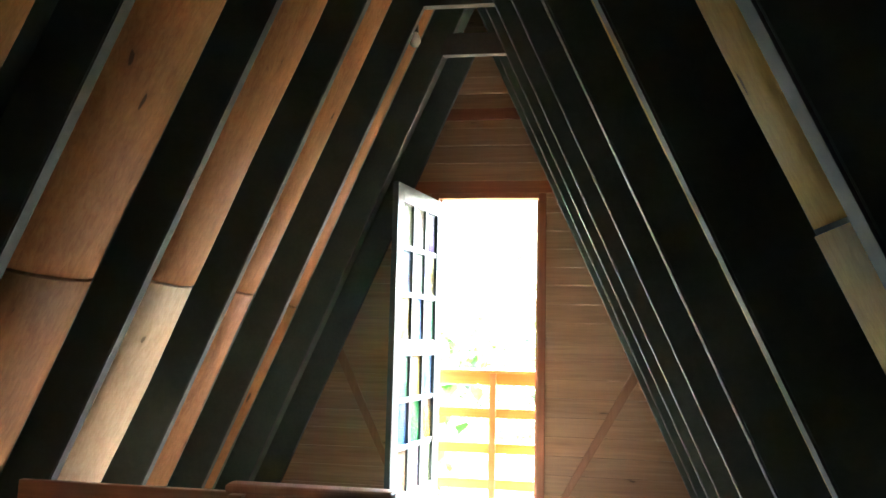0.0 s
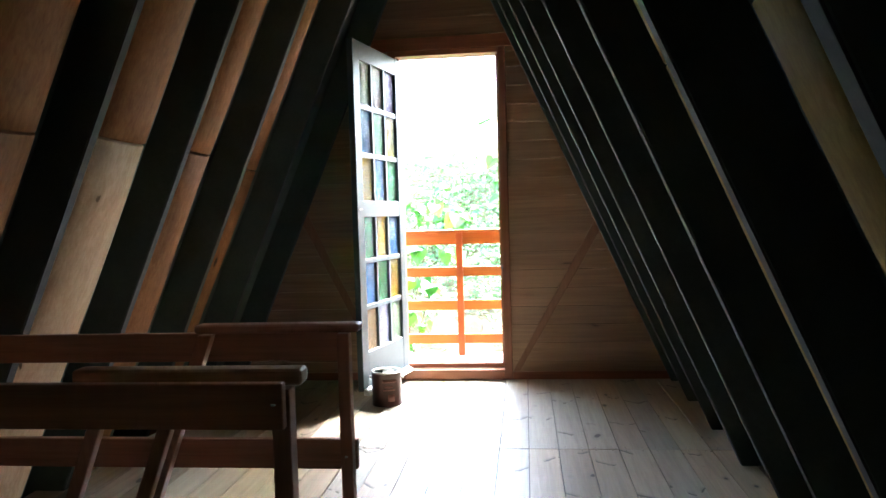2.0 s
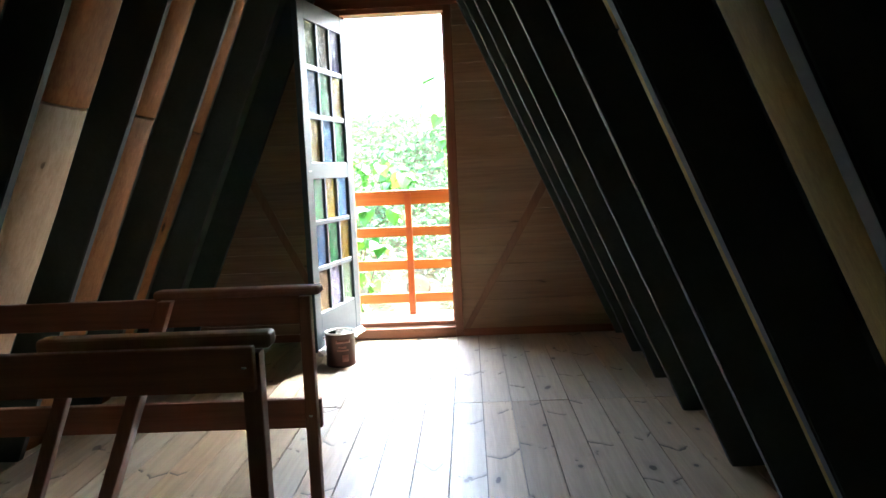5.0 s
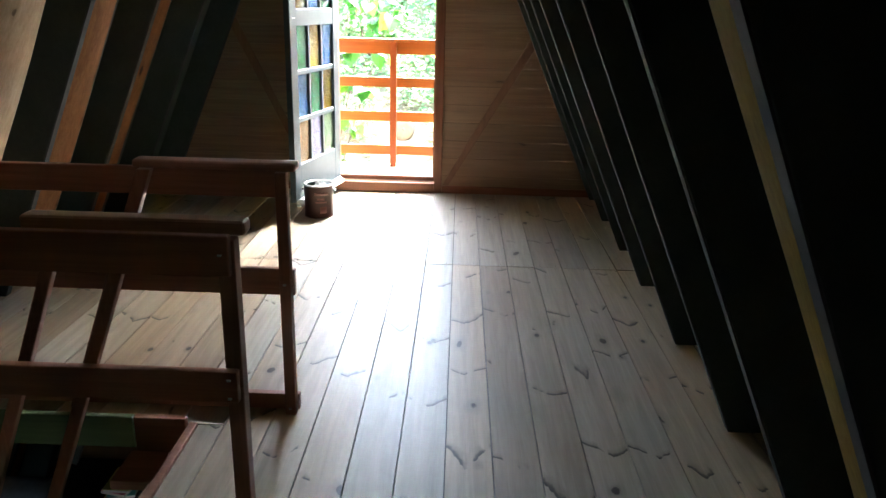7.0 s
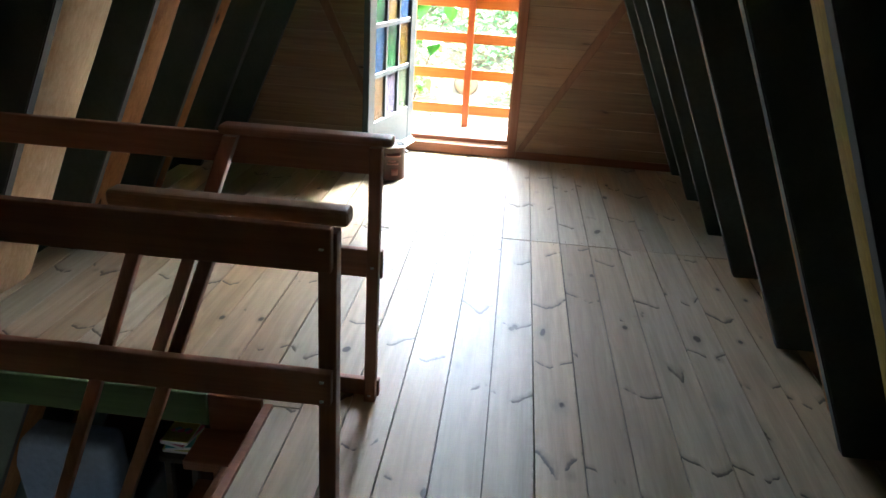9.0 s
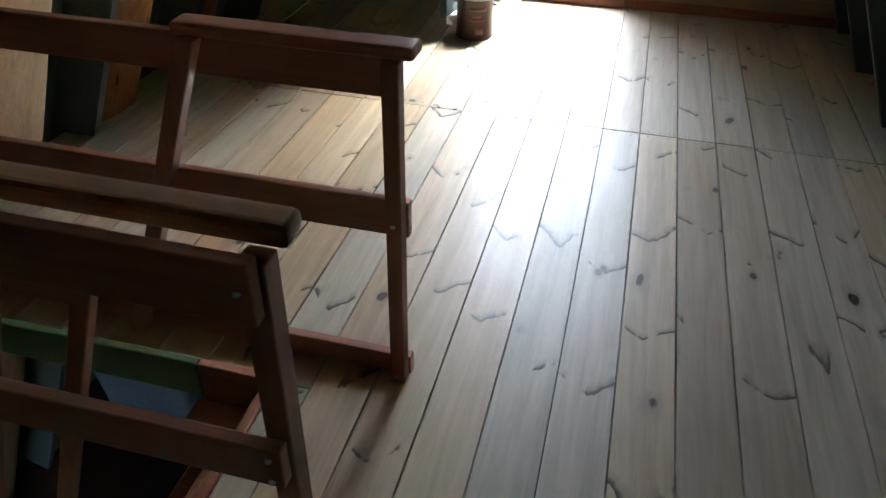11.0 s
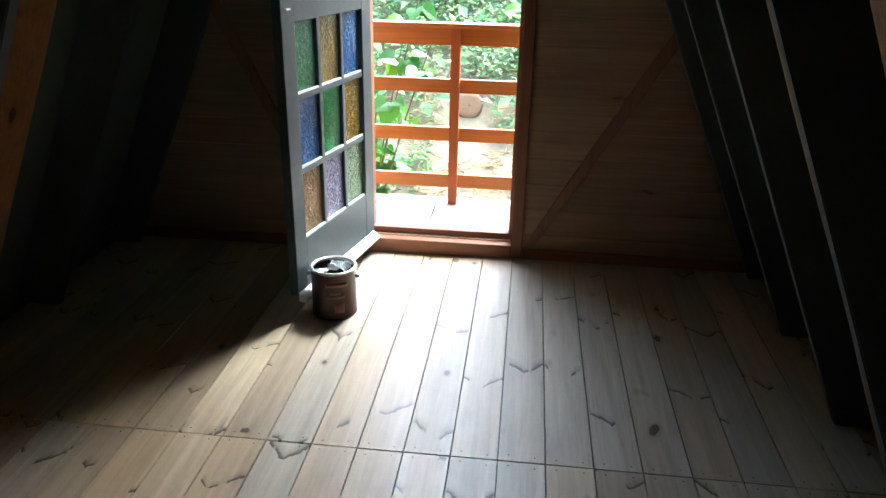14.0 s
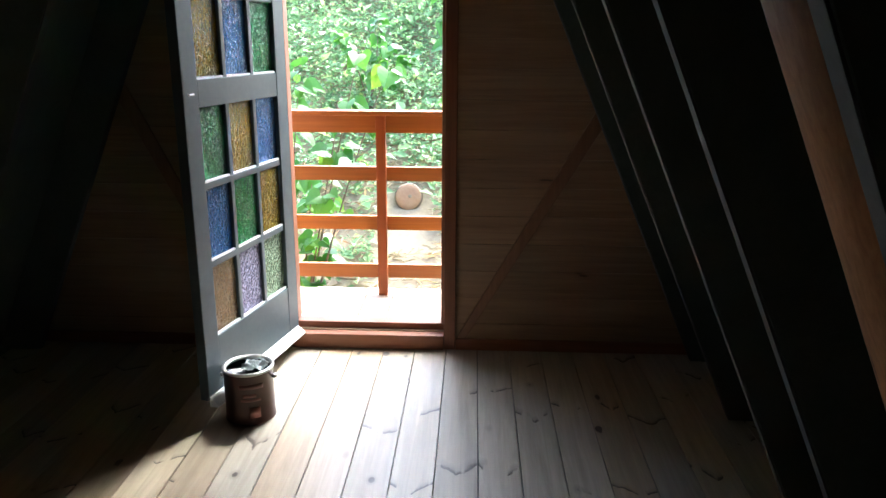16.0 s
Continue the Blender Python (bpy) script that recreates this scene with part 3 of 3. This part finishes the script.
def bar_on_can(a0, a1, z0, z1):
    n = 10
    rings = []
    for i in range(n + 1):
        a = radians(a0 + (a1 - a0) * i / n)
        rings.append([((R + d) * math.cos(a), (R + d) * math.sin(a), zz) for d, zz in ((-0.003, z0), (-0.0012, z0), (-0.0012, z1), (-0.003, z1))])
    return sweep(rings)


for a0, a1, z0, z1 in ((-97, -40, 0.138, 0.155), (-88, -58, 0.108, 0.120), (-94, -48, 0.092, 0.101), (-76, -50, 0.03, 0.07)):
    part("print_bar", bar_on_can(a0, a1, z0, z1), LABEL_PALE, can)

# ---- bare bulb on a wire at the rafter ----
lamp = thing("bulb_lamp", "bare white bulb in black socket hanging from a wire", "lamp", (-0.235, -1.26, 2.70))
part("bulb", lathe([(0.001, -0.058), (0.016, -0.054), (0.027, -0.040), (0.030, -0.025), (0.026, -0.008), (0.017, 0.012), (0.014, 0.02)], (0, 0, 0), 24), BULB, lamp)
part("socket", lathe([(0.015, 0.014), (0.018, 0.02), (0.018, 0.055), (0.008, 0.062), (0.001, 0.062)], (0, 0, 0), 20), BLACK, lamp)
cv = bpy.data.curves.new("wire", "CURVE")
cv.dimensions = "3D"
cv.bevel_depth = 0.0035
sp = cv.splines.new("BEZIER")
sp.bezier_points.add(3)
for bp_, co in zip(sp.bezier_points, ((0, 0, 0.06), (0.02, -0.02, 0.11), (-0.012, 0.0, 0.15), (0.03, 0.0, 0.20))):
    bp_.co = co
    bp_.handle_left_type = bp_.handle_right_type = "AUTO"
cv.materials.append(BLACK)
wire = new("wire", cv)
wire.parent = lamp

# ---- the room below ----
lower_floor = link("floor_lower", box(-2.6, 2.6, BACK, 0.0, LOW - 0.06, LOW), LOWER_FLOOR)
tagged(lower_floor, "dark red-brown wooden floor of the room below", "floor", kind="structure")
table = thing("side_table", "small dark wooden side table below the stair", "table", (-1.24, -1.22, LOW))
placed("tabletop", box(-1.44, -1.04, -1.42, -1.02, -1.555, -1.52, 0.005), DARKWOOD, table)
for x in (-1.42, -1.10):
    for y in (-1.40, -1.08):
        placed("leg", box(x, x + 0.04, y, y + 0.04, LOW, -1.556, 0.003), DARKWOOD, table)
COVERS = [speckled("cover_" + n, a, c, 45, 0.4, 0.02) for n, a, c in (("yellow", (0.60, 0.55, 0.10), (0.75, 0.70, 0.25)), ("pink", (0.65, 0.16, 0.25), (0.78, 0.3, 0.4)), ("teal", (0.10, 0.42, 0.45), (0.2, 0.55, 0.55)))]
for i in range(4):
    zb = -1.52 + i * 0.021
    bk = thing("book", "paperback book with bright cover in a small stack", "book", (-1.36, -1.27, zb), group="stack of books")
    bk.rotation_euler = (0, 0, 0.25 * math.sin(i * 2.1))
    part("pages", box(-0.075, 0.075, -0.105, 0.105, 0.0, 0.019, 0.001), PAPER, bk)
    part("cover", box(-0.078, 0.078, -0.108, 0.108, 0.019, 0.021), COVERS[(0, 2, 1, 0)[i]], bk)
    if i == 3:
        for k in range(9):
            a = k * 2.4
            part("cover_patch", lathe([(0.001, 0.0225), (0.016, 0.0223), (0.017, 0.021)], (0.045 * math.cos(a), 0.07 * math.sin(a * 1.3), 0), 10), COVERS[1 + k % 2], bk)
chair = thing("armchair", "blue-grey upholstered armchair in the room below", "armchair", (-1.72, -1.5, LOW))


def cushion(x0, x1, y0, y1, z0, z1, tilt=0.0):
    bm = box(-(x1 - x0) / 2, (x1 - x0) / 2, -(y1 - y0) / 2, (y1 - y0) / 2, -(z1 - z0) / 2, (z1 - z0) / 2)
    bmesh.ops.bevel(bm, geom=bm.edges[:], offset=0.05, segments=4, affect="EDGES", profile=0.6)
    bm.transform(Matrix.Translation(((x0 + x1) / 2, (y0 + y1) / 2, (z0 + z1) / 2)) @ Matrix.Rotation(tilt, 4, "X"))
    for f in bm.faces:
        f.smooth = True
    return bm


placed("seat", cushion(-2.0, -1.46, -1.68, -1.22, LOW + 0.15, LOW + 0.50), FABRIC, chair)
placed("backrest", cushion(-1.98, -1.44, -1.83, -1.67, LOW + 0.3, LOW + 1.10, 0.12), FABRIC, chair)
for x in (-1.97, -1.55):
    for y in (-1.66, -1.30):
        placed("foot", box(x, x + 0.05, y, y + 0.05, LOW, LOW + 0.16, 0.004), DARKWOOD, chair)

# ---- hillside outside ----


def hill(x, y):
    base = -2.35 + 0.60 * max(0.0, min(y, 10.5) - 3.0) + 0.03 * max(0.0, y - 10.5)
    return base + 0.18 * noise.noise(Vector((x * 0.6, y * 0.6, 0))) * min(1, max(0, (y - 1.5) / 2)) + 0.5 * noise.noise(Vector((x * 0.15, y * 0.15, 4))) * min(1, max(0, (y - 3) / 6))


bm = bmesh.new()
XS = [-1500, -400, -120, -50, -25] + [-14 + 0.5 * i for i in range(49)] + [12, 20, 40, 120, 400, 1500]
YS = [-1500, -400, -100, -30, -12, -7, 0.5, 2] + [3 + 0.4 * i for i in range(30)] + [16, 20, 30, 60, 150, 500, 1500]
grid = [[bm.verts.new((x, y, hill(x, y))) for x in XS] for y in YS]
for a, b in zip(grid, grid[1:]):
    for i in range(len(XS) - 1):
        f = bm.faces.new((a[i], a[i + 1], b[i + 1], b[i]))
        f.smooth = True
ground = link("ground", bm, SOIL)
tagged(ground, "dry soil hillside rising behind the house", "ground", kind="structure")

rng = random.Random(5)


def leaf_mesh(name, mat, spots):
    """Many small folded leaves in one mesh: place, direction, length, width, tip droop."""
    vs, fs = [], []
    for p, d, up, ln, w in spots:
        s = d.cross(up).normalized()
        k = len(vs)
        vs += [p, p + d * ln * 0.45 + s * w * 0.5 + up * w * 0.12, p + d * ln - up * ln * 0.15, p + d * ln * 0.45 - s * w * 0.5 + up * w * 0.12]
        fs += [(k, k + 1, k + 2), (k, k + 2, k + 3)]
    me = bpy.data.meshes.new(name)
    me.from_pydata([tuple(v) for v in vs], [], fs)
    me.materials.append(mat)
    return new(name, me)


def random_dir(tilt):
    a = rng.uniform(0, 2 * math.pi)
    e = rng.uniform(-0.3, tilt)
    return Vector((math.cos(a) * math.cos(e), math.sin(a) * math.cos(e), math.sin(e)))


spots = []
for i in range(95000):
    y = rng.uniform(4.6, 13.0)
    x = rng.uniform(-5.5, 3.0)
    if abs(x + 0.32) < 0.32 and 4.9 < y < 5.95:
        continue
    cover = noise.noise(Vector((x * 1.3, y * 1.3, 9))) + 0.30 * (y - 6.1)
    if cover < rng.uniform(-0.35, 0.25):
        continue
    h = (0.25 + 0.45 * max(0, noise.noise(Vector((x * 0.7, y * 0.7, 3))) + 0.3)) * rng.random() ** 0.6
    p = Vector((x, y, hill(x, y) + h))
    d = random_dir(0.9)
    up = (Vector((0, -0.4, 1)) + random_dir(1.2) * 0.7).normalized()
    up = (up - d * up.dot(d)).normalized()
    ln = rng.uniform(0.045, 0.09) if rng.random() < 0.95 else rng.uniform(0.14, 0.24)
    spots.append((p, d, up, ln, ln * rng.uniform(0.4, 0.75)))
bush = leaf_mesh("undergrowth", LEAF, spots)
tagged(bush, "dense sunlit green undergrowth on the hillside", "undergrowth", kind="stuff")

spots = []
for i in range(5000):
    y, x = rng.uniform(3.6, 6.8), rng.uniform(-3.2, 2.2)
    if abs(x + 0.3) < 0.3 and 5.2 < y < 6.0:
        continue
    p = Vector((x, y, hill(x, y) + rng.uniform(0.005, 0.05)))
    d = random_dir(0.3)
    up = Vector((0, 0, 1))
    up = (up - d * up.dot(d)).normalized()
    spots.append((p, d, up, rng.uniform(0.08, 0.28), rng.uniform(0.006, 0.03)))
straw = leaf_mesh("dry_grass", STRAW, spots)
tagged(straw, "dry straw and dead leaves on the soil", "dry grass", kind="stuff")

# cut log lying on the slope
stump = thing("cut_log", "sawn tree log lying with its pale cut end showing", "log", (-0.30, 5.85, hill(-0.3, 5.85)))
bm = lathe([(0.155, 0.0), (0.17, -0.02), (0.165, -0.25), (0.17, -0.5), (0.16, -0.62), (0.001, -0.62)], (0, 0, 0), 22)
turn = Matrix.Translation((0, -0.05, 0.10)) @ Matrix.Rotation(radians(78), 4, "X")
bm.transform(turn)
part("bark", bm, BARK, stump)
bm = lathe([(0.001, 0.004), (0.05, 0.006), (0.10, 0.004), (0.150, 0.002), (0.156, -0.004)], (0, 0, 0), 22)
bm.transform(turn)
part("cut_face", bm, CUTWOOD, stump, "pale cut wood face with rings")
bm = lathe([(0.001, 0.008), (0.018, 0.008), (0.026, 0.004)], (0.02, 0.01, 0), 7)
bm.transform(turn)
part("heart", bm, SOIL, stump)


def broad_leaf(p, d, size):
    """A heart-shaped leaf with a fold along its rib."""
    up = (Vector((0, -0.55, 0.8)) + random_dir(1.0) * 0.5).normalized()
    up = (up - d * up.dot(d)).normalized()
    s = d.cross(up).normalized()
    half = [(-0.12, 0.16), (-0.14, 0.34), (0.05, 0.50), (0.32, 0.47), (0.62, 0.28), (0.84, 0.10)]
    spine = [0.0, 0.0, 0.12, 0.36, 0.64, 0.86]
    return p, d, up, s, half, spine, size


def broad_leaves(items):
    bm = bmesh.new()
    for p, d, up, s, half, spine, size in items:
        mid = [bm.verts.new(p + (d * t - up * 0.18 * t * t) * size) for t in spine]
        tip = bm.verts.new(p + (d - up * 0.22) * size)
        for sg in (-1, 1):
            out = [bm.verts.new(p + (d * t + s * sg * w + up * (0.22 * w - 0.18 * max(t, 0) ** 2)) * size) for t, w in half]
            for i in range(1, 6):
                loop = [mid[i - 1], out[i - 1], out[i], mid[i]] if i > 1 else [mid[1], out[0], out[1]]
                bm.faces.new(loop)
            bm.faces.new((mid[5], out[5], tip))
    return bm


def shrub(at, stems, seed, size=(0.07, 0.18)):
    """A loose shrub: thin stems with broad leaves along them."""
    rng.seed(seed)
    sh = thing("broad_leaf_shrub", "shrub with large heart-shaped green leaves beside the balcony; tall western ones added to block light", "shrub", at)
    leaves = []
    for end in stems:
        end = Vector(end)
        mid = end * 0.55 + Vector((rng.uniform(-0.1, 0.1), 0, 0.25))
        rings = []
        for i in range(9):
            t = i / 8
            c = mid * 2 * t * (1 - t) + end * t * t
            r = 0.016 * (1 - 0.8 * t)
            rings.append([c + Vector((r * math.cos(a), r * math.sin(a), 0)) for a in (0, 1.26, 2.51, 3.77, 5.03)])
            if t > 0.3:
                for _ in range(5):
                    d = (Vector((rng.uniform(-1, 1), rng.uniform(-0.9, 0.5), rng.uniform(-0.9, 0.15)))).normalized()
                    leaves.append(broad_leaf(c + d * 0.06, d, rng.uniform(*size)))
        part("stem", sweep(rings), BARK, sh)
    o = part("foliage", broad_leaves(leaves), BIGLEAF, sh)
    return sh


shrub((-1.15, 2.6, hill(-1.15, 2.6)), [(0.3, 0.1, 3.3), (-0.1, -0.2, 2.9), (0.75, 0.2, 3.55), (-0.5, 0.3, 3.4), (0.35, 0.2, 2.6), (1.0, 0.0, 3.45), (0.6, 0.1, 3.1)], 11)
shrub((-1.9, 3.6, hill(-1.9, 3.6)), [(0.3, 0.1, 3.2), (-0.3, 0.2, 3.7), (0.8, 0.2, 3.0), (0.7, 0.0, 2.2), (1.0, 0.2, 2.0), (0.4, 0.1, 2.6)], 12)
shrub((0.75, 3.4, hill(0.75, 3.4)), [(-0.3, 0.1, 3.9), (0.2, 0.2, 3.5), (-0.6, 0.2, 4.3), (-0.5, 0.1, 3.6)], 13)
# Tall dense shrubs out of view, added to block light from the west.
screen_rng = random.Random(21)
for at, count, top in (((-2.1, 1.3), 60, 5.2), ((-2.6, 2.3), 60, 5.4), ((-2.9, 3.3), 50, 5.6)):
    ends = [(screen_rng.uniform(-0.9, 0.6), screen_rng.uniform(-0.7, 0.9), top * screen_rng.uniform(0.45, 1.0)) for _ in range(count)]
    shrub((at[0], at[1], hill(*at)), ends, 30 + count + int(at[1] * 10), (0.13, 0.28))
shrub((-1.0, 7.6, hill(-1.0, 7.6)), [(0.3, -0.1, 0.9), (-0.4, 0.1, 1.1), (0.1, 0.3, 1.3), (0.6, 0.1, 0.8)], 14)

# ---- upper floor planks ----
floor = link("floor", box(-1.50, 1.50, BACK, WELL_Y0 - 0.03, -0.056, -0.030), DARKWOOD)
tagged(floor, "knotty varnished pine plank floor of the loft", "floor", kind="structure")
for x0, x1, y0, y1 in ((-1.50, 1.50, WELL_Y1, 0.0), (WELL_X1, 1.50, WELL_Y0 - 0.03, WELL_Y1)):
    part("subfloor", box(x0, x1, y0, y1, -0.056, -0.030), DARKWOOD, floor)
PITCH, EDGE0, SEAM, SEAM2 = 0.134, 0.371, -1.435, -4.35
prng = random.Random(3)
for k in range(-14, 9):
    x0 = EDGE0 + k * PITCH
    x1 = x0 + PITCH
    for y1, y0 in ((-0.001, SEAM), (SEAM, SEAM2), (SEAM2, BACK)):
        runs = [(y0, y1, x0, x1)]
        if y0 < WELL_Y1 < y1 and x0 < WELL_X1 - 0.02:
            runs = [(WELL_Y1, y1, x0, x1), (y0, WELL_Y0 - 0.02, x0, x1)]
            if x1 > WELL_X1 + 0.005:
                runs.append((WELL_Y0 - 0.02, WELL_Y1, WELL_X1, x1))
        for a, b, xa, xb in runs:
            lift = prng.uniform(-0.001, 0.001)
            o = part("plank", box(max(xa, -1.5) + 0.0019, min(xb, 1.5) - 0.0019, a + 0.0026, b - 0.0026, -0.0295, lift), FLOOR_PINE, floor)
            centred(o)
nails = bmesh.new()
for k in range(-12, 9):
    for dx in (0.03, 0.104):
        for y in (SEAM - 0.022, SEAM + 0.022):
            bmesh.ops.create_circle(nails, cap_ends=True, segments=6, radius=0.0028, matrix=Matrix.Translation((EDGE0 + k * PITCH + dx, y + prng.uniform(-0.005, 0.005), 0.0022)))
part("nail_head", nails, BLACK, floor, "small dark nail heads")
